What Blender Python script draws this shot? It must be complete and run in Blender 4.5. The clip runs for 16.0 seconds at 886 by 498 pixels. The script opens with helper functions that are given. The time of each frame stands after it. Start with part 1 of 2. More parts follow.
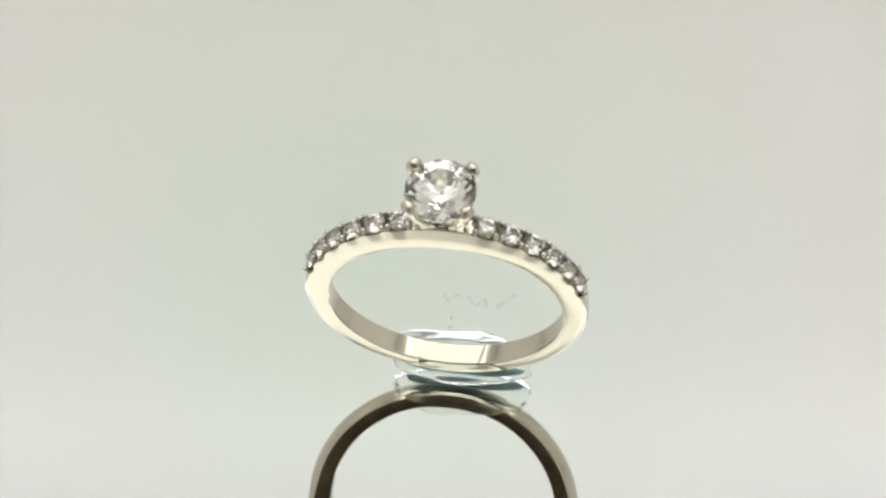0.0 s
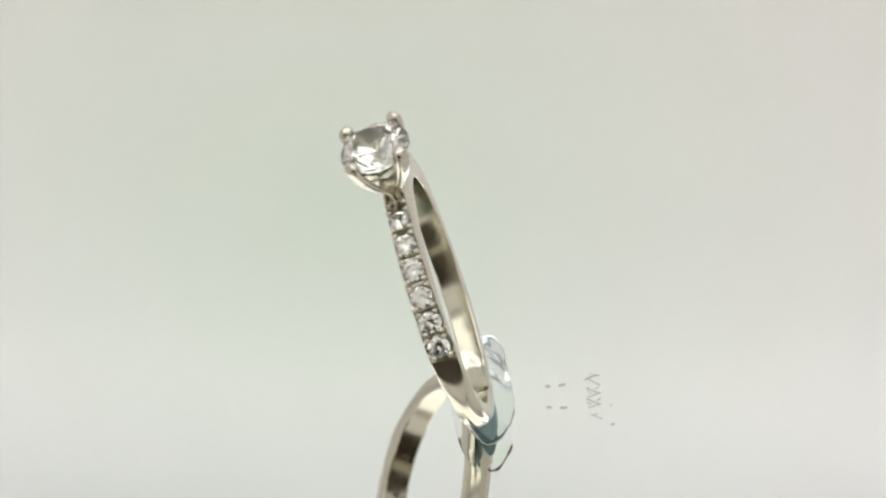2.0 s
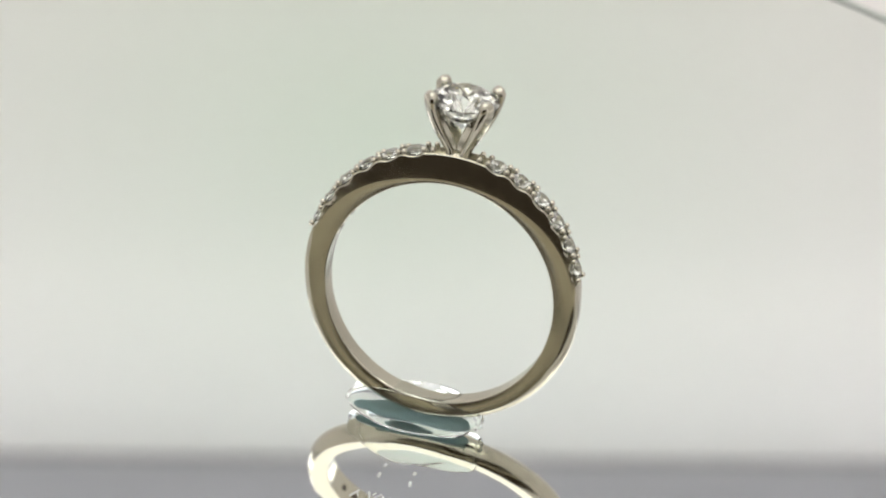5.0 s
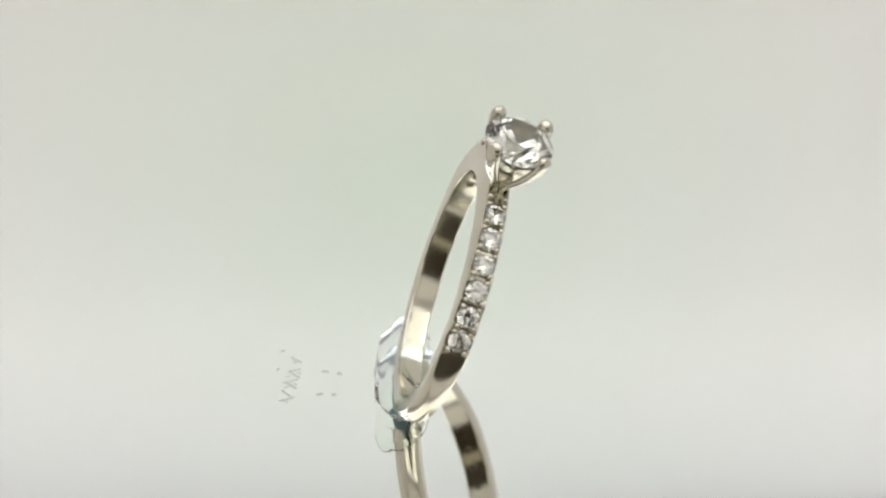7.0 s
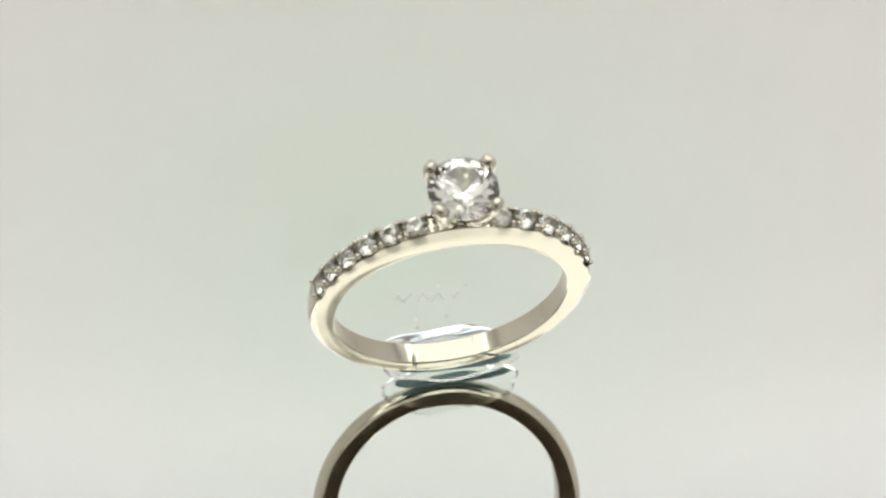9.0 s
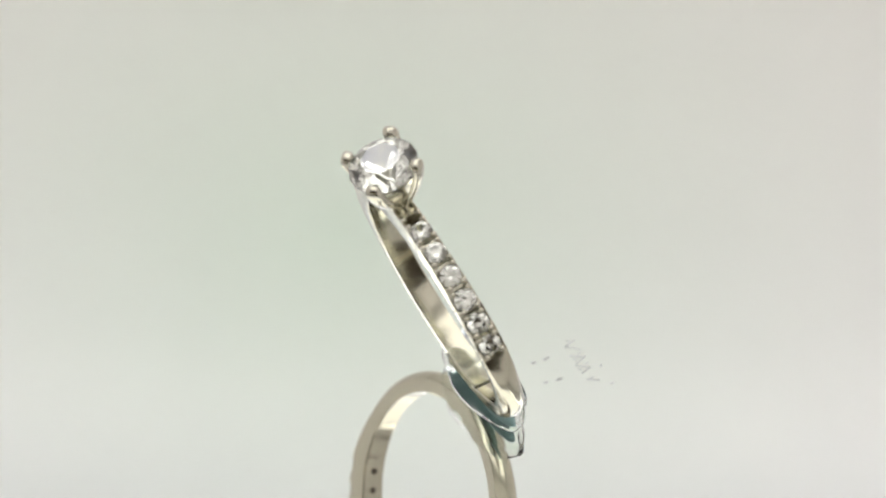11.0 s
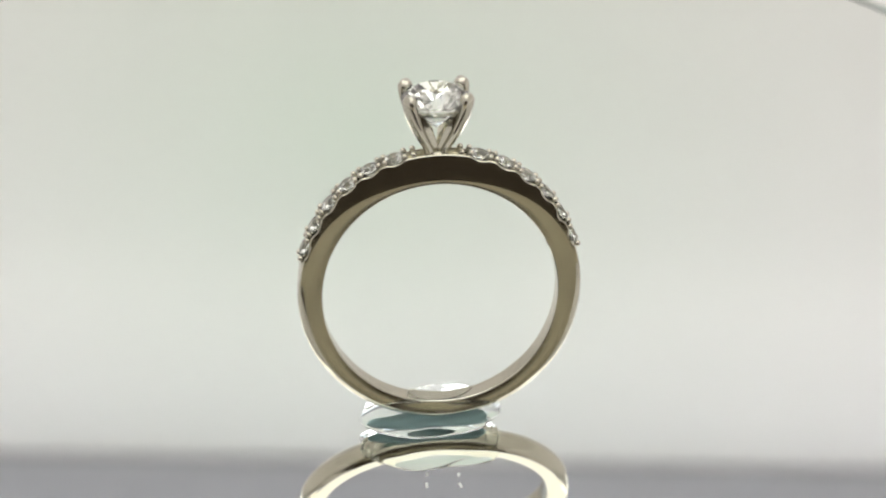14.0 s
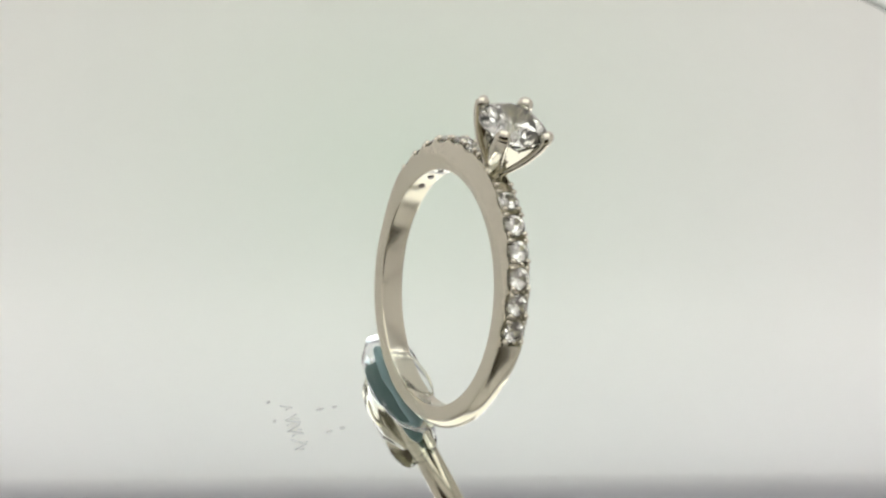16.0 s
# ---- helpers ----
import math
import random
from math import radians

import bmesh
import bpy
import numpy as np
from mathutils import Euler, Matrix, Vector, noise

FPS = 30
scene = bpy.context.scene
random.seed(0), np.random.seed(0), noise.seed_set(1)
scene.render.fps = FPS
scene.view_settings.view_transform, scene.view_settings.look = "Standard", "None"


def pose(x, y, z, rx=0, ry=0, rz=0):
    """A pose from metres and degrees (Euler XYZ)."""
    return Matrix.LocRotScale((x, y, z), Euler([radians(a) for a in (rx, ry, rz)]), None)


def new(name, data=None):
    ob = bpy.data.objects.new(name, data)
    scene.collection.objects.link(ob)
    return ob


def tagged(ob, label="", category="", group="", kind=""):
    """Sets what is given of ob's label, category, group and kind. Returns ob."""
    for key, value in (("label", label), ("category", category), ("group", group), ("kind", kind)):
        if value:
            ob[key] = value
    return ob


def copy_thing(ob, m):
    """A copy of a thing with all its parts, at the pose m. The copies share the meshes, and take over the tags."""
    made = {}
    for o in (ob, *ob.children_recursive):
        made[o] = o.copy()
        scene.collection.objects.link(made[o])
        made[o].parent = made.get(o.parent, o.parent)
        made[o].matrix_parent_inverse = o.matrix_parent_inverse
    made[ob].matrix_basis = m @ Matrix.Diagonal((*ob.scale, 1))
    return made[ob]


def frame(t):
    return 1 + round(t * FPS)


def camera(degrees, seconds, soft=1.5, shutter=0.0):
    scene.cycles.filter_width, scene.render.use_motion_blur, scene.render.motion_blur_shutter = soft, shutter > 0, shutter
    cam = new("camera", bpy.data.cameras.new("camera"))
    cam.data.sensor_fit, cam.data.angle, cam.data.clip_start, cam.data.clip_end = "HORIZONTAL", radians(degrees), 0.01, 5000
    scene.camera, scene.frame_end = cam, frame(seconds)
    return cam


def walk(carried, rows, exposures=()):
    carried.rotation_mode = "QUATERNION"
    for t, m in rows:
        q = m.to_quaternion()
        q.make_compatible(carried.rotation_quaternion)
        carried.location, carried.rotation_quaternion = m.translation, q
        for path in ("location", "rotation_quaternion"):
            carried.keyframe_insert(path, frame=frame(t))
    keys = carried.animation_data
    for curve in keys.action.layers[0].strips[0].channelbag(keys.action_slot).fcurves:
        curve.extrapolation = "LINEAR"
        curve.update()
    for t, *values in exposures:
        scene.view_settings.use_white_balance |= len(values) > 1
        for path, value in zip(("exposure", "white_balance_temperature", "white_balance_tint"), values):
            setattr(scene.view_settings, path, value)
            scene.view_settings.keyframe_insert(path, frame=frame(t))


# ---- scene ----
MM = 0.001
FOV = 13.72
TURN = 9.568            # seconds for one turn of the turntable

# ---- camera: stands still, looks down on the turntable through the open front of the light tent ----
LIFT = 10.3             # height of the ring's centre over the mirror, mm
cam = camera(FOV, 16.0, soft=2.0, shutter=0.0)
cam.data.dof.use_dof, cam.data.dof.focus_distance, cam.data.dof.aperture_fstop = True, 0.258, 46.0
CAM = pose(-0.000113, -0.192227, 0.173734 + LIFT * MM, 48.546, -0.797, 0.704)
walk(cam, [(0.0, CAM), (16.0, CAM)], exposures=[(0.0, 0.0), (16.0, 0.0)])

# ---- world: a dim room round the tent ----
world = bpy.data.worlds.new("world")
scene.world = world
world.use_nodes = True
world.node_tree.nodes["Background"].inputs[0].default_value = (0.58, 0.44, 0.31, 1)
world.node_tree.nodes["Background"].inputs[1].default_value = 0.06


# ---- materials ----
def material(name, base, rough=0.5, metal=0.0, grain=0.0, scale=400.0, bump=0.0, bump_scale=900.0, **more):
    m = bpy.data.materials.new(name)
    m.use_nodes = True
    nt = m.node_tree
    b = nt.nodes["Principled BSDF"]
    b.inputs["Base Color"].default_value = (*base, 1)
    b.inputs["Roughness"].default_value = rough
    b.inputs["Metallic"].default_value = metal
    for key, value in more.items():
        b.inputs[key.replace("_", " ")].default_value = value
    co = nt.nodes.new("ShaderNodeTexCoord")
    if grain:
        big = nt.nodes.new("ShaderNodeTexNoise")
        big.inputs["Scale"].default_value = scale
        big.inputs["Detail"].default_value = 6
        nt.links.new(co.outputs["Object"], big.inputs["Vector"])
        mix = nt.nodes.new("ShaderNodeMixRGB")
        mix.inputs[1].default_value = (*[c * (1 - grain) for c in base], 1)
        mix.inputs[2].default_value = (*[min(1, c * (1 + grain)) for c in base], 1)
        nt.links.new(big.outputs[0], mix.inputs[0])
        nt.links.new(mix.outputs[0], b.inputs["Base Color"])
        ramp = nt.nodes.new("ShaderNodeMapRange")
        ramp.inputs[3].default_value, ramp.inputs[4].default_value = rough * 0.6, min(1, rough * 1.5)
        nt.links.new(big.outputs[0], ramp.inputs[0])
        nt.links.new(ramp.outputs[0], b.inputs["Roughness"])
    if bump:
        fine = nt.nodes.new("ShaderNodeTexNoise")
        fine.inputs["Scale"].default_value = bump_scale
        fine.inputs["Detail"].default_value = 4
        nt.links.new(co.outputs["Object"], fine.inputs["Vector"])
        node = nt.nodes.new("ShaderNodeBump")
        node.inputs["Strength"].default_value = bump
        node.inputs["Distance"].default_value = 0.0001
        nt.links.new(fine.outputs[0], node.inputs["Height"])
        nt.links.new(node.outputs[0], b.inputs["Normal"])
    return m


def glowing(name, colour, strength):
    m = bpy.data.materials.new(name)
    m.use_nodes = True
    b = m.node_tree.nodes["Principled BSDF"]
    b.inputs["Base Color"].default_value = (0.8, 0.8, 0.8, 1)
    b.inputs["Emission Color"].default_value = (*colour, 1)
    b.inputs["Emission Strength"].default_value = strength
    return m


GOLD = material("white_gold", (0.665, 0.645, 0.535), 0.15, 1.0, grain=0.03, scale=500, bump=0.03, bump_scale=700)
PRONG = material("prong_white_gold", (0.66, 0.64, 0.55), 0.10, 1.0, grain=0.04, scale=900)
HOLE_SHADE = material("drill_hole_shade", (0.16, 0.14, 0.12), 0.4, 0.6, grain=0.3, scale=3000)
DIAMOND = material("diamond", (0.975, 1.0, 0.945), 0.0, 0.0, Transmission_Weight=1.0, IOR=2.0)
GEL = material("clear_gel", (0.95, 0.975, 0.965), 0.10, 0.0, bump=0.08, bump_scale=400, Transmission_Weight=1.0, IOR=1.07)
TEAL = material("teal_putty", (0.36, 0.52, 0.535), 0.3, 0.0, grain=0.15, scale=300, bump=0.1, bump_scale=500, Transmission_Weight=0.3, IOR=1.15)
MIRROR = material("mirror_silver", (0.915, 0.92, 0.90), 0.004, 1.0)
EDGE = material("polished_glass_edge", (0.62, 0.66, 0.62), 0.15, 0.0, grain=0.1, scale=200, IOR=1.5)
DARK_EDGE = material("dark_silvering_edge", (0.13, 0.15, 0.14), 0.35, 0.0, grain=0.25, scale=300)
INK = material("grey_ink", (0.68, 0.71, 0.69), 0.7, 0.0, grain=0.2, scale=2000)
FABRIC = material("white_fabric_painted_cast", (0.82, 0.83, 0.81), 0.9, 0.0, grain=0.02, scale=60, bump=0.3, bump_scale=1200)


def paint_cast(m, one, two, centre, reach):
    """Paints a cast of the light into a cloth's colour, from one tint to another round a place."""
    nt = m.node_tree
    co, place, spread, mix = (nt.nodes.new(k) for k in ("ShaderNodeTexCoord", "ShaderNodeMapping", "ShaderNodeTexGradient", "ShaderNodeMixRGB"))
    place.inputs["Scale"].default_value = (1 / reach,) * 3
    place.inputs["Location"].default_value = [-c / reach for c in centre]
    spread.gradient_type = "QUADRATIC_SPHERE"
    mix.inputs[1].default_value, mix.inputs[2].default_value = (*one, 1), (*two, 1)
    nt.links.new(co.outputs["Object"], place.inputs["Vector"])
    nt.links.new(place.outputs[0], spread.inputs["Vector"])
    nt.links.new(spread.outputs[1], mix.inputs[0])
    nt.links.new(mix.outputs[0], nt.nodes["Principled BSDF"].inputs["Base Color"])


# the light's green, dimmer middle and paler sides are painted into the cloth
paint_cast(FABRIC, (0.885, 0.862, 0.85), (0.735, 0.825, 0.72), (-0.012, 0.25, 0.195), 0.15)
TOP_FABRIC = material("grey_white_tent_top", (0.82, 0.82, 0.81), 0.9, 0.0, grain=0.02, scale=60, bump=0.3, bump_scale=1200)
LIP = material("beige_reflector_cloth", (0.56, 0.515, 0.38), 0.9, 0.0, grain=0.05, scale=80, bump=0.3, bump_scale=1200)
SEAM = material("grey_seam_shade", (0.42, 0.42, 0.44), 0.9, 0.0, grain=0.05, scale=80)
BOARD = material("white_table_board", (0.78, 0.79, 0.76), 0.55, 0.0, grain=0.03, scale=40)
PLASTIC = material("white_plastic", (0.75, 0.75, 0.74), 0.4, 0.0, grain=0.03, scale=80)
LED = glowing("led_diffuser", (1.0, 0.97, 0.89), 3.3)
LED_COOL = glowing("fill_tube_glow", (0.955, 0.955, 1.0), 3.75)
LED_STRIP = glowing("strip_led_diffuser", (0.72, 0.88, 1.0), 1.1)
LED_SOFT = glowing("fill_overhead_glow", (1.0, 0.98, 0.93), 1.25)


# ---- building ----
def part(name, bm, mat, parent=None, label="", smooth=False, unit=MM, angle=None):
    if unit != 1:
        bmesh.ops.scale(bm, vec=(unit, unit, unit), verts=bm.verts)
    bmesh.ops.recalc_face_normals(bm, faces=bm.faces)
    me = bpy.data.meshes.new(name)
    for f in bm.faces:
        f.smooth = smooth
    if smooth and angle:
        for e in bm.edges:
            if len(e.link_faces) == 2 and e.calc_face_angle(0) > radians(angle):
                e.smooth = False
    bm.to_mesh(me)
    bm.free()
    me.materials.append(mat)
    ob = new(name, me)
    if parent:
        ob.parent = parent
    if label:
        ob["label"] = label
    return ob


def again(ob, m, parent):
    """One more part on the same mesh."""
    o = new(ob.name.split(".")[0], ob.data)
    o.parent = parent
    o.matrix_basis = m
    return o


def box(bm, x0, x1, y0, y1, z0, z1, bevel=0.0):
    r = bmesh.ops.create_cube(bm, size=1)
    bmesh.ops.scale(bm, vec=(x1 - x0, y1 - y0, z1 - z0), verts=r["verts"])
    bmesh.ops.translate(bm, vec=((x0 + x1) / 2, (y0 + y1) / 2, (z0 + z1) / 2), verts=r["verts"])
    if bevel:
        edges = list({e for v in r["verts"] for e in v.link_edges})
        bmesh.ops.bevel(bm, geom=edges, offset=bevel, segments=2, affect="EDGES", profile=0.5)
    return bm


def loft(bm, rings, closed=True, caps=False):
    rows = [[bm.verts.new(p) for p in ring] for ring in rings]
    n = len(rows[0])
    pairs = list(zip(rows, rows[1:] + rows[:1])) if closed else list(zip(rows, rows[1:]))
    for a, b in pairs:
        for i in range(n):
            j = (i + 1) % n
            bm.faces.new((a[i], a[j], b[j], b[i]))
    if caps:
        bm.faces.new(rows[0])
        bm.faces.new(rows[-1])
    return bm


def lathe(bm, profile, n=128):
    """A closed profile of (radius, height) turned round the z axis."""
    return loft(bm, [[(r * math.cos(a), r * math.sin(a), z) for r, z in profile]
                     for a in [2 * math.pi * i / n for i in range(n)]])


# ---- the light tent and what stands round it (metres) ----
TX, TY0, TY1, TZ0, TZ1 = 0.27, -0.165, 0.25, -0.024, 0.2772


def build_tent():
    bm = box(bmesh.new(), -0.5, 0.5, -0.45, 0.45, TZ0 - 0.03, TZ0 - 0.002, 0.004)
    tagged(part("ground", bm, BOARD, unit=1), "plain pale table board under the light tent", "table", kind="structure")
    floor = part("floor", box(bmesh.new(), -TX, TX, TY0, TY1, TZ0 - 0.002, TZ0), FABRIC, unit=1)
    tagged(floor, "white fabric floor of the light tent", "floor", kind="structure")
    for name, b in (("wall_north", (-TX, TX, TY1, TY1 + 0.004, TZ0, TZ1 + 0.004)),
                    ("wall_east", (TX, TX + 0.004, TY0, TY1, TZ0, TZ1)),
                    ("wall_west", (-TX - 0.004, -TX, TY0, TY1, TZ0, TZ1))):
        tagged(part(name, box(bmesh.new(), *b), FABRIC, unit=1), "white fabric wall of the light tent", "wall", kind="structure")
    top = part("ceiling", box(bmesh.new(), -TX, TX, TY0, TY1, 0, 0.004), TOP_FABRIC, unit=1)
    top.matrix_basis = pose(0, 0, TZ1, 0, 0.6, 0)
    tagged(top, "grey-white fabric top of the light tent", "ceiling", kind="structure")
    # slanting grey strip that paints in the shade at the seam of wall and top
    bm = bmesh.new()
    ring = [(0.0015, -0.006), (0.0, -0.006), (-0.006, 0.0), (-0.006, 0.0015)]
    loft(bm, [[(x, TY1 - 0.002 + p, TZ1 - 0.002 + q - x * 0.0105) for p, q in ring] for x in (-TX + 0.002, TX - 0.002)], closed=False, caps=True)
    tagged(part("trim", bm, SEAM, unit=1), "grey strip painting in the shade along the tent's upper seam", "trim", kind="structure")
    # unseen front panel, added to shape the reflections: white cloth with a window open to the room below and a round
    # hole for the lens
    bm = bmesh.new()
    n, cz, r = 32, 0.160, 0.010
    z0, z1 = 0.118, TZ1 - 0.003
    for y in (TY0, TY0 - 0.002):
        inner, outer = [], []
        for i in range(n):
            a = 2 * math.pi * (i + 0.5) / n
            c, q = math.cos(a), math.sin(a)
            k = min(TX / abs(c), ((z1 - cz) if q > 0 else (cz - z0)) / abs(q))
            inner.append(bm.verts.new((r * c, y, cz + r * q)))
            outer.append(bm.verts.new((k * c, y, cz + k * q)))
        for i in range(n):
            j = (i + 1) % n
            bm.faces.new((inner[i], inner[j], outer[j], outer[i]))
    for x0, x1 in ((-TX, -0.18), (0.17, TX)):
        box(bm, x0, x1, TY0 - 0.002, TY0, TZ0, z0)
    tagged(part("reflection_panel", bm, FABRIC, unit=1), "unseen white cloth front with an open window, added to shape reflections", "wall", kind="structure")
    # unseen lip, added so that the ring's sides reflect beige
    lip = part("reflection_lip", box(bmesh.new(), -0.18, 0.17, TY0 - 0.003, TY0, TZ0, 0.010), LIP, unit=1)
    tagged(lip, "unseen low beige cloth lip added to reflect in the ring's sides", "trim", kind="structure")


def build_lamps():
    # unseen bars, added to light the tent and give the stones sparkle
    led = new("fill_bar_lamp")
    tagged(led, "unseen long white LED bar added to light the tent", "lamp", group="LED bars of the tent")
    bm = bmesh.new()
    box(bm, -0.014, 0.014, -0.16, 0.16, -0.006, 0, 0.002)
    part("housing", bm, PLASTIC, led, unit=1)
    part("diffuser", box(bmesh.new(), -0.010, 0.010, -0.155, 0.155, -0.009, -0.0065), LED, led, unit=1)
    led.matrix_basis = pose(-0.17, 0.05, TZ1 - 0.001)
    copy_thing(led, pose(0.17, 0.05, TZ1 - 0.001))
    # unseen panel, added to brighten the diamonds and the ring from above
    soft = new("overhead_fill_panel")
    tagged(soft, "unseen broad soft LED panel added to brighten the ring and diamonds", "lamp")
    part("housing", box(bmesh.new(), -0.15, 0.15, -0.12, 0.12, -0.005, 0, 0.002), PLASTIC, soft, unit=1)
    part("diffuser", box(bmesh.new(), -0.146, 0.146, -0.116, 0.116, -0.008, -0.0055), LED_SOFT, soft, unit=1)
    soft.matrix_basis = pose(0, 0.0, TZ1 - 0.0015)
    strip = new("strip_lamp")
    tagged(strip, "thin cool white LED strip along the tent's rear top", "lamp")
    part("channel", box(bmesh.new(), -0.2, 0.2, -0.004, 0.004, -0.003, 0, 0.0008), PLASTIC, strip, unit=1)
    part("diffuser", box(bmesh.new(), -0.198, 0.198, -0.003, 0.003, -0.006, -0.0032), LED_STRIP, strip, unit=1)
    strip.matrix_basis = pose(0, 0.224, TZ1 - 0.0022)
    # unseen tube, added to brighten the rear wall and the tent's top
    tube = new("tube_fill_lamp")
    tagged(tube, "unseen cool tube lamp added to light the tent's rear wall and top", "lamp")
    part("tube", loft(bmesh.new(), [[(x, 0.007 * math.cos(a), 0.007 * math.sin(a)) for a in [math.pi * k / 8 for k in range(16)]] for x in (-0.2, 0.2)], closed=False, caps=True), LED_COOL, tube, smooth=True, angle=50, unit=1)
    for x in (-0.205, 0.205):
        part("holder", box(bmesh.new(), x - 0.005, x + 0.005, -0.009, 0.009, -0.009, 0.0435, 0.002), PLASTIC, tube, unit=1)
    tube.matrix_basis = pose(0, 0.165, TZ1 - 0.0435)


# ---- turntable and mirror (millimetres; the turning axis is x = y = 0) ----
TILT = -0.92            # the mirror lies a little askew on the turntable, degrees
DISC = (1.7, 6.97)      # the disc's centre beside the axis
DISC_R = 63.6


def build_turntable():
    base = new("turntable")
    tagged(base, "low white plastic turntable under the mirror", "turntable")
    part("foot", lathe(bmesh.new(), [(0, -24), (44, -24), (45, -23), (45, -14), (44, -13), (0, -13)], 96), PLASTIC, base, smooth=True, angle=40)
    return base


def build_platter():
    p = new("turntable_platter")
    tagged(p, "round white platter turning under the mirror disc", "turntable")
    part("platter", lathe(bmesh.new(), [(0, -12.9), (39, -12.9), (40, -12), (40, -6.4), (39, -5.6), (0, -5.6)], 96), PLASTIC, p, smooth=True, angle=40)
    return p


def build_mirror():
    disc = new("mirror_disc")
    tagged(disc, "round silver mirror disc lying on a white turntable", "mirror")
    lean = Matrix.Rotation(radians(4.7), 4, "Z") @ Matrix.Rotation(radians(TILT), 4, "X") @ Matrix.Rotation(radians(-4.7), 4, "Z")
    shift = Matrix.Translation((DISC[0], DISC[1], 0))
    r = DISC_R
    for name, mat, label, profile in (
            ("mirror_face", MIRROR, "silvered glass face", [(0, 0), (r, 0), (r, -0.3), (0, -0.3)]),
            ("dark_edge", DARK_EDGE, "dark edge of the silvering", [(r + 0.01, 0.02), (r + 0.30, -0.02), (r + 0.30, -0.35), (r + 0.01, -0.35)]),
            ("glass_rim", EDGE, "polished glass rim", [(r + 0.32, 0.0), (r + 1.0, -0.12), (r + 1.35, -0.5), (r + 1.45, -1.2), (r + 1.45, -3.4), (r + 1.1, -4.2), (r - 30, -4.2), (r - 30, -0.36), (r + 0.32, -0.36)])):
        bm = lathe(bmesh.new(), profile, 192)
        bm.transform(lean @ shift)
        part(name, bm, mat, disc, label, smooth=True, angle=40)
    # illegible faint marks: two columns of dots, then a column of slanted strokes
    rng = random.Random(4)
    ang = math.atan2(11.05, 2.6)

    def bar(name, rad, tan, length, width, turn):
        b = bmesh.new()
        box(b, -length / 2, length / 2, -width / 2, width / 2, 0.0, 0.02)
        b.transform(lean @ Matrix.Rotation(ang, 4, "Z") @ Matrix.Translation((rad, tan, 0.004)) @ Matrix.Rotation(radians(turn), 4, "Z"))
        part(name, b, INK, disc)
    for rad, size in ((7.7, 0.34), (8.75, 0.5)):
        for tan in (-1.1, 1.1):
            bar("mark", rad, tan + rng.uniform(-0.1, 0.1), size, 0.22, rng.uniform(-10, 25))
    for tan, turn in ((-2.1, -28), (-1.0, 24), (-0.55, -30), (0.15, 28), (0.6, -30), (1.55, -38), (2.1, 24)):
        bar("mark", 11.0 + rng.uniform(-0.1, 0.1), tan, rng.uniform(0.85, 1.2), 0.13, turn)
        bar("mark", 11.0 + rng.uniform(-0.5, 0.5), tan + 0.25, 0.35, 0.10, -turn)
    bar("mark", 12.2, -2.9, 0.3, 0.2, 10)
    bar("mark", 12.2, -0.9, 0.3, 0.15, 60)
    return disc


# ---- the ring (millimetres): x along its width, y up in its plane, z along its bore ----
RING = Matrix.Translation((0.237, -0.379, LIFT)) @ Matrix((
    (0.99032, -0.04984, -0.12953, 0), (-0.13865, -0.31402, -0.93924, 0), (0.00614, 0.94811, -0.31789, 0), (0, 0, 0, 1)))
RING_M = Matrix.Translation(RING.translation * MM) @ RING.to_3x3().to_4x4()
BORE = 8.30
STONE_R = 0.78
STONES = [90 + s * (16.4 + 10.3 * i) for s in (-1, 1) for i in range(6)]     # degrees round the ring
SLOPE = 0.06                                                               # lean of the inner slope of the sides
PAVE_END = 73.6                                                            # degrees from the top


def smoothstep(a, b, x):
    x = min(1, max(0, (x - a) / (b - a)))
    return x * x * (3 - 2 * x)


def outer_radius(off):
    return 10.48 - 0.48 * smoothstep(24, 84, off) - 0.23 * smoothstep(84, 170, off)


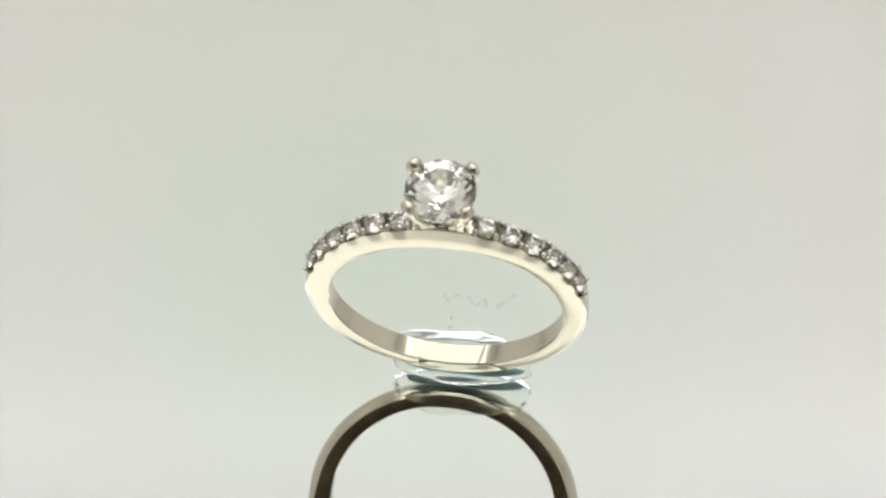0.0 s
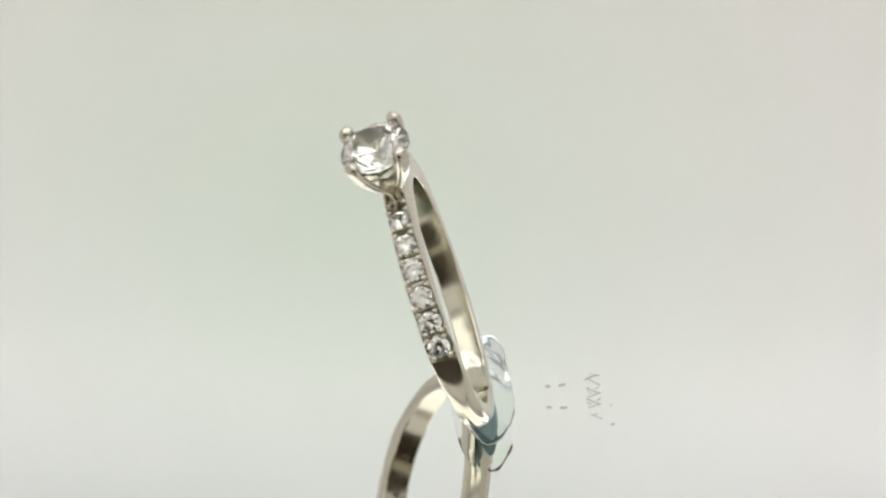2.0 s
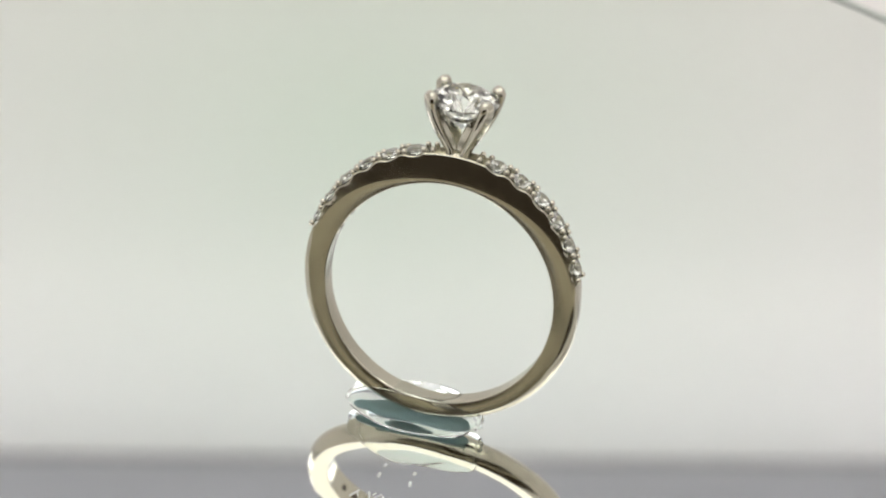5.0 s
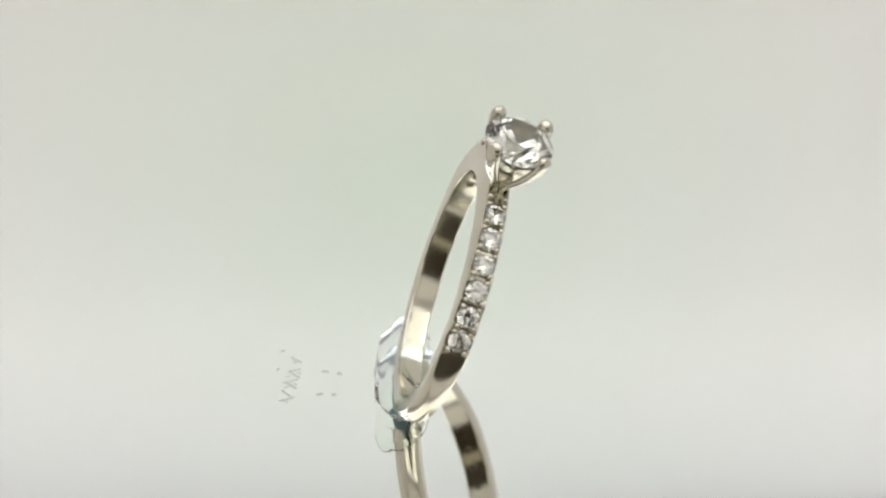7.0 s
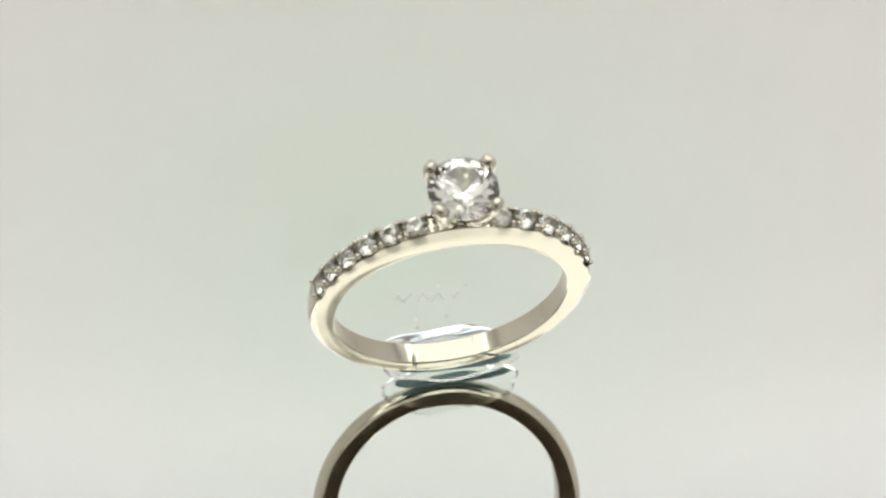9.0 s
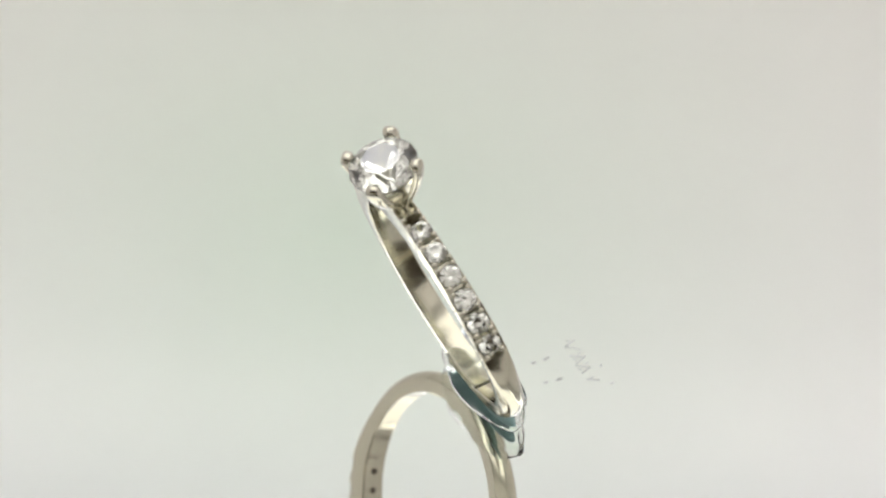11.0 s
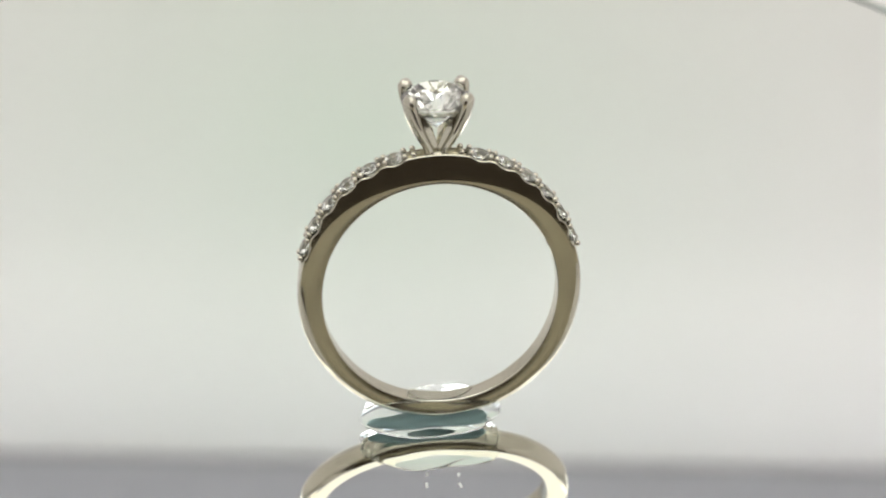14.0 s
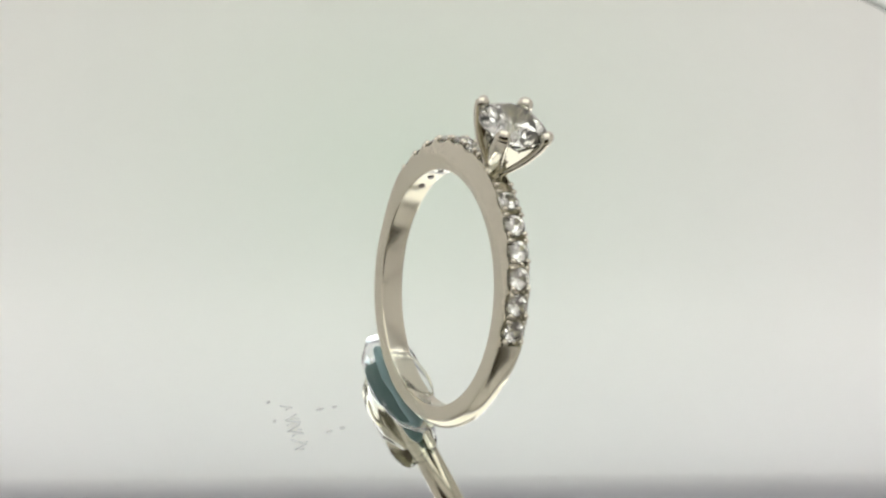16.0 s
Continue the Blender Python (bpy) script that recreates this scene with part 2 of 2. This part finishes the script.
def shank_profile(deg):
    """Outline of the shank across the band at an angle from the top: (z, radius)."""
    off = abs((deg - 90 + 180) % 360 - 180)
    low = smoothstep(PAVE_END - 2, PAVE_END + 30, off)
    cham = smoothstep(0, 80, off) ** 1.3
    half = 0.98 - 0.08 * low
    outer = outer_radius(off)
    paved = 1.0 if off < PAVE_END else 0.0
    near = min(abs(deg - s) for s in STONES)
    edge = outer - paved * max(0.0, 1 - (near / 3.7) ** 2) * 0.20
    full = outer - BORE - 0.26                       # height of the inner slope where it takes the whole side
    high = 0.34 + (full - 0.34) * cham
    slope = high - (full - 1.0) * low
    lean = 0.11 * (outer - 0.07 - BORE - high)       # the upper side leans inwards
    crease = BORE + high
    side = [(half, crease + 0.02), (half - lean * 0.5, (crease + outer - 0.07) / 2)]
    rim = half - lean
    floor = 0.32 + 0.5 * max(0.0, 1 - near / 4.4)
    if paved:
        top = [(rim, edge - 0.07), (rim - 0.05, edge), (rim - 0.17, edge - 0.02), (rim - 0.24, outer - floor), (0.2, outer - floor - 0.04)]
    else:
        top = [(rim, outer - 0.07), (rim - 0.05, outer), (rim - 0.20, outer + 0.02), (rim - 0.40, outer + 0.02), (0.2, outer + 0.03)]
    flat = side + top
    round_ = [(half * math.cos(a) / math.cos(0.17 * math.pi), BORE + 0.50 + (outer - BORE - 0.48) * math.sin(a)) for a in [math.pi * (0.17 + 0.31 * i / 6) for i in range(7)]]
    right = [(f[0] * (1 - low) + r[0] * low, f[1] * (1 - low) + r[1] * low) for f, r in zip(flat, round_)]
    top = right + [(-z, r) for z, r in reversed(right)]
    cut = slope * SLOPE
    edge_in = []
    for k in range(6):
        b = 0.02 * slope * math.sin(math.pi * k / 5)      # the slope swells softly
        edge_in.append((min(half, half - cut * k / 5 + b), BORE + slope + (0.09 - slope) * k / 5))
    edge_in += [(half - cut - 0.03, BORE + 0.04), (half - cut - 0.10, BORE + 0.012), ((half - cut) * 0.6, BORE + 0.004)]   # small bevel, then the bore
    inner = [(-z, r) for z, r in edge_in] + [(0, BORE)] + list(reversed(edge_in))
    return top + inner


def build_shank(ring):
    bm = bmesh.new()
    rings = []
    n = 720
    for i in range(n):
        deg = 360 * i / n - 90
        a = radians(deg)
        rings.append([(r * math.cos(a), r * math.sin(a), z) for z, r in shank_profile(deg)])
    loft(bm, rings)
    return part("shank", bm, GOLD, ring, "polished white gold band with scalloped shoulders", smooth=True, angle=16)


def brilliant(radius):
    """A round brilliant: table, crown, girdle and pavilion; z up, girdle at z = 0."""
    pts = []
    R = radius
    for i in range(8):
        a = math.pi / 4 * i
        b = a + math.pi / 8
        pts.append((0.56 * R * math.cos(a), 0.56 * R * math.sin(a), 0.33 * R))
        pts.append((0.80 * R * math.cos(b), 0.80 * R * math.sin(b), 0.205 * R))
        pts.append((0.24 * R * math.cos(b), 0.24 * R * math.sin(b), -0.685 * R))
    for i in range(16):
        a = math.pi / 8 * i
        pts.append((R * math.cos(a), R * math.sin(a), 0.03 * R))
        pts.append((R * math.cos(a), R * math.sin(a), -0.02 * R))
    pts.append((0, 0, -0.88 * R))
    bm = bmesh.new()
    vs = [bm.verts.new(p) for p in pts]
    bmesh.ops.convex_hull(bm, input=vs)
    bmesh.ops.dissolve_limit(bm, angle_limit=radians(1.0), verts=bm.verts, edges=bm.edges)
    return bm


def on_ring(deg, radius, z=0.0, spin=0.0):
    """Pose on the ring, in metres: local z points outwards from the bore."""
    a = radians(deg)
    return (Matrix.Translation((radius * MM * math.cos(a), radius * MM * math.sin(a), z * MM))
            @ Matrix.Rotation(a, 4, "Z") @ Matrix.Rotation(radians(90), 4, "Y") @ Matrix.Rotation(radians(spin), 4, "Z"))


def build_pave(ring):
    rng = random.Random(7)
    first = None
    for deg in STONES:
        m = on_ring(deg, outer_radius(abs(deg - 90)) + 0.05, 0, rng.uniform(0, 45)) @ Matrix.Rotation(radians(rng.uniform(-3, 3)), 4, "X")
        if first is None:
            first = part("small_diamond", brilliant(STONE_R), DIAMOND, ring, "small round brilliant-cut diamond")
            first.matrix_basis = m
        else:
            again(first, m, ring)
    # no holes are cut: thin dark discs on the bore paint their shade
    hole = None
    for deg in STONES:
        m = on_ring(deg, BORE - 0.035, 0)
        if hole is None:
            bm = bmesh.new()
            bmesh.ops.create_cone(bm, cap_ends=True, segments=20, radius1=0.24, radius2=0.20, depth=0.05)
            hole = part("hole_shade_disc", bm, HOLE_SHADE, ring, "thin dark disc painting the shade of a drilled hole")
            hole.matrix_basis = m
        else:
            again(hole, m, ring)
    bead = None
    for deg, steps in [(d, (-3.9, 3.9)) for d in STONES] + [(90 - 9, (0,)), (90 + 9, (0,))]:
        for step in steps:
            for z in (-0.56, 0.56):
                m = on_ring(deg + step, outer_radius(abs(deg - 90)) + 0.17, z + rng.uniform(-0.04, 0.04))
                if bead is None:
                    bm = bmesh.new()
                    bmesh.ops.create_uvsphere(bm, u_segments=10, v_segments=7, radius=0.225)
                    bead = part("bead", bm, PRONG, ring, "tiny white gold bead", smooth=True)
                    bead.matrix_basis = m
                else:
                    again(bead, m, ring)


def sweep(bm, path, sizes, across):
    """A bar of rounded section along path; sizes are (half width, half depth); across is the width's direction."""
    rings = []
    across = Vector(across)
    for i, p in enumerate(path):
        p = Vector(p)
        d = (Vector(path[min(i + 1, len(path) - 1)]) - Vector(path[max(i - 1, 0)])).normalized()
        out = across.cross(d).normalized()
        w, t = sizes[i]
        rings.append([p + across * (w * math.copysign(abs(math.cos(a)) ** 0.7, math.cos(a))) + out * (t * math.copysign(abs(math.sin(a)) ** 0.7, math.sin(a)))
                      for a in [2 * math.pi * k / 14 for k in range(14)]])
    return loft(bm, rings, closed=False, caps=True)


TIP_R, GIRDLE_Y, MAIN_R = 2.56, 14.38, 2.46
PRONGS = [(-1, -1), (1, -1), (-1, 1), (1, 1)]


def cup_radius(h):
    """Outer radius of the tulip-shaped basket at a height over the ring's centre."""
    hs = (9.5, 10.3, 10.6, 11.5, 12.3, 13.05, 13.8, 14.5, 15.2)
    rs = (1.0, 0.86, 0.86, 1.46, 1.97, 2.37, 2.69, 2.88, 2.86)
    return float(np.interp(h, hs, rs))


def squeeze(h):
    """The basket narrows to the band's width at its foot."""
    return 0.80 + 0.20 * smoothstep(10.4, 12.4, h)


def build_setting(ring):
    setting = part("setting", lathe(bmesh.new(), [(0, 9.7), (0.78, 9.7), (0.76, 10.35), (0.70, 10.5), (0.6, 10.62), (0.35, 10.72), (0, 10.72)], 40), PRONG, ring, "four-claw basket setting", smooth=True, angle=40)
    setting.matrix_basis = Matrix.Rotation(radians(-90), 4, "X")
    # claws and basket live in the setting's space, whose z points up in the ring's plane
    angles = sorted(math.atan2(-sz * 1.68, sx * 1.93) % (2 * math.pi) for sx, sz in PRONGS)
    bm = bmesh.new()
    rings = []
    for i in range(96):
        a = 2 * math.pi * i / 96
        k = min(range(4), key=lambda q: abs((a - angles[q] + math.pi) % (2 * math.pi) - math.pi))
        d = abs((a - angles[k] + math.pi) % (2 * math.pi) - math.pi)
        side = angles[(k + 1) % 4] if ((a - angles[k]) % (2 * math.pi)) < math.pi else angles[k - 1]
        half = abs((side - angles[k] + math.pi) % (2 * math.pi) - math.pi) / 2
        dip = 10.9 + 2.5 * math.cos(a) ** 2
        top = dip + (14.6 - dip) * max(0.0, 1 - d / half) ** 0.95
        hs = [9.7 + (top - 9.7) * j / 9 for j in range(10)]
        outer = [(cup_radius(h), h) for h in hs]
        inner = [(max(0.12, cup_radius(h) - 0.30), h) for h in reversed(hs)]
        chord = math.cos(half) / math.cos(half - d)          # flat walls from claw to claw
        rings.append([(r * chord * math.cos(a), r * chord * squeeze(h) * math.sin(a), h) for r, h in outer + inner])
    loft(bm, rings)
    part("basket", bm, PRONG, setting, smooth=True, angle=45)
    for a in angles:
        cx, cy = math.cos(a), math.sin(a)
        path, sizes = [], []
        for k in range(11):
            h = 9.9 + 4.65 * k / 10
            r = cup_radius(h) - 0.22
            path.append((r * cx, r * squeeze(h) * cy, h))
            sizes.append((0.36 + 0.22 * smoothstep(0, 7, k), 0.22 + 0.09 * k / 10))
        for r, h, w, q in ((TIP_R + 0.08, 14.72, 0.56, 0.40), (TIP_R - 0.03, 14.92, 0.50, 0.42), (TIP_R - 0.17, 15.08, 0.37, 0.36), (TIP_R - 0.23, 15.17, 0.17, 0.16)):
            path.append((r * cx, r * cy, h))
            sizes.append((w, q))
        part("claw", sweep(bmesh.new(), path, sizes, (-cy, cx, 0)), PRONG, setting, smooth=True, angle=60)
    gem = part("diamond", brilliant(MAIN_R), DIAMOND, ring, "large round brilliant-cut diamond")
    gem.matrix_basis = Matrix.Translation((0, GIRDLE_Y * MM, 0)) @ Matrix.Rotation(radians(-90), 4, "X") @ Matrix.Rotation(radians(11), 4, "Z")


def build_ring():
    ring = new("diamond_ring")
    tagged(ring, "white gold diamond ring standing askew in clear gel", "ring")
    build_shank(ring)
    build_pave(ring)
    build_setting(ring)
    for ob in ring.children:
        ob.matrix_basis = RING_M @ ob.matrix_basis
    return ring


# ---- the blob of gel that holds the ring ----
def build_gel():
    gel = new("gel_pad")
    tagged(gel, "blob of clear sticky gel with a teal core on the mirror", "putty")
    yaw = math.atan2(-0.13518, 0.9908)
    place = Matrix.Translation((1.4, 2.7, 0.05)) @ Matrix.Rotation(yaw, 4, "Z")

    def blob(length, width, z0, z1, power, wobble, seed):
        """A soft lump, pressed in folds at one end and round its foot."""
        bm = bmesh.new()
        bmesh.ops.create_icosphere(bm, subdivisions=5, radius=1)
        for v in bm.verts:
            x, y, z = v.co
            n = noise.noise(v.co * 1.7 + Vector((seed, 0, 0)))
            fold = 1 - 2 * abs(noise.noise(v.co * 3.3 + Vector((0, seed, 0))))
            crease = 0.06 * smoothstep(0.35, 0.95, -x) + 0.06 * smoothstep(0.2, 0.8, -z)
            k = 1 + wobble * n + crease * (fold - 0.4)
            z = math.copysign(abs(z) ** power, z)
            v.co = (x * length * k, y * width * k, z0 + (z * 0.5 + 0.5) * (z1 - z0) * (1 + 0.5 * wobble * n + 0.8 * crease * fold))
        bm.transform(place)
        return bm
    part("clear_blob", blob(5.3, 2.1, 0.0, 2.9, 0.8, 0.18, 3), GEL, gel, "clear glossy gel", smooth=True)
    # a teal core lies lengthwise in the gel, under the band of the ring
    rings = []
    for i in range(49):
        u = i / 24 - 1
        swell = max(0.02, 1 - u ** 4) ** 0.5
        x = 0.35 + 4.25 * u
        wide = 0.66 * swell + 0.04 * math.sin(6 * u)
        lift = 0.58 + 0.12 * u * u
        rings.append([(x, wide * math.cos(a), lift + (0.40 if math.sin(a) > 0 else 0.08) * swell * math.sin(a)) for a in [2 * math.pi * k / 20 for k in range(20)]])
    bm = loft(bmesh.new(), rings, closed=False, caps=True)
    bm.transform(place)
    part("teal_core", bm, TEAL, gel, "teal core in the gel", smooth=True, angle=70)
    return gel


build_tent()
build_lamps()
build_turntable()
platter = build_platter()
mirror = build_mirror()
ring = build_ring()
gel = build_gel()


# degrees behind an even turn, by seconds, fitted to the ring's place in view
LAG_T = (0.0, 1.0, 2.5, 4.0, 6.4, 8.0, 9.0, 12.0, 14.2, 15.4, 16.0)
LAG = (1.7, 1.15, 0.7, 0.0, -1.1, -2.2, -2.0, 0.1, 1.55, 1.75, 1.8)


def turned(t):
    """Degrees by which the turntable has turned at t seconds, anticlockwise."""
    near = [(w, v) for w, v in ((math.exp(-((t - a) / 0.9) ** 2), b) for a, b in zip(LAG_T, LAG))]
    lag = sum(w * v for w, v in near) / sum(w for w, v in near)
    return -360 * t / TURN + lag


def motions():
    """The turntable turns clockwise as seen from above; a small bob, twice in a turn, is fitted to the camera's view.
    """
    rows = []
    for i in range(81):
        t = 16.0 * i / 80
        a = turned(t)
        bob = (-0.18 * math.cos(2 * radians(a)) + 0.14 * math.sin(2 * radians(a))) * MM
        rows.append((t, pose(0, 0, bob, 0, 0, a)))
    for thing in (platter, mirror, gel, ring):
        walk(thing, rows)


motions()
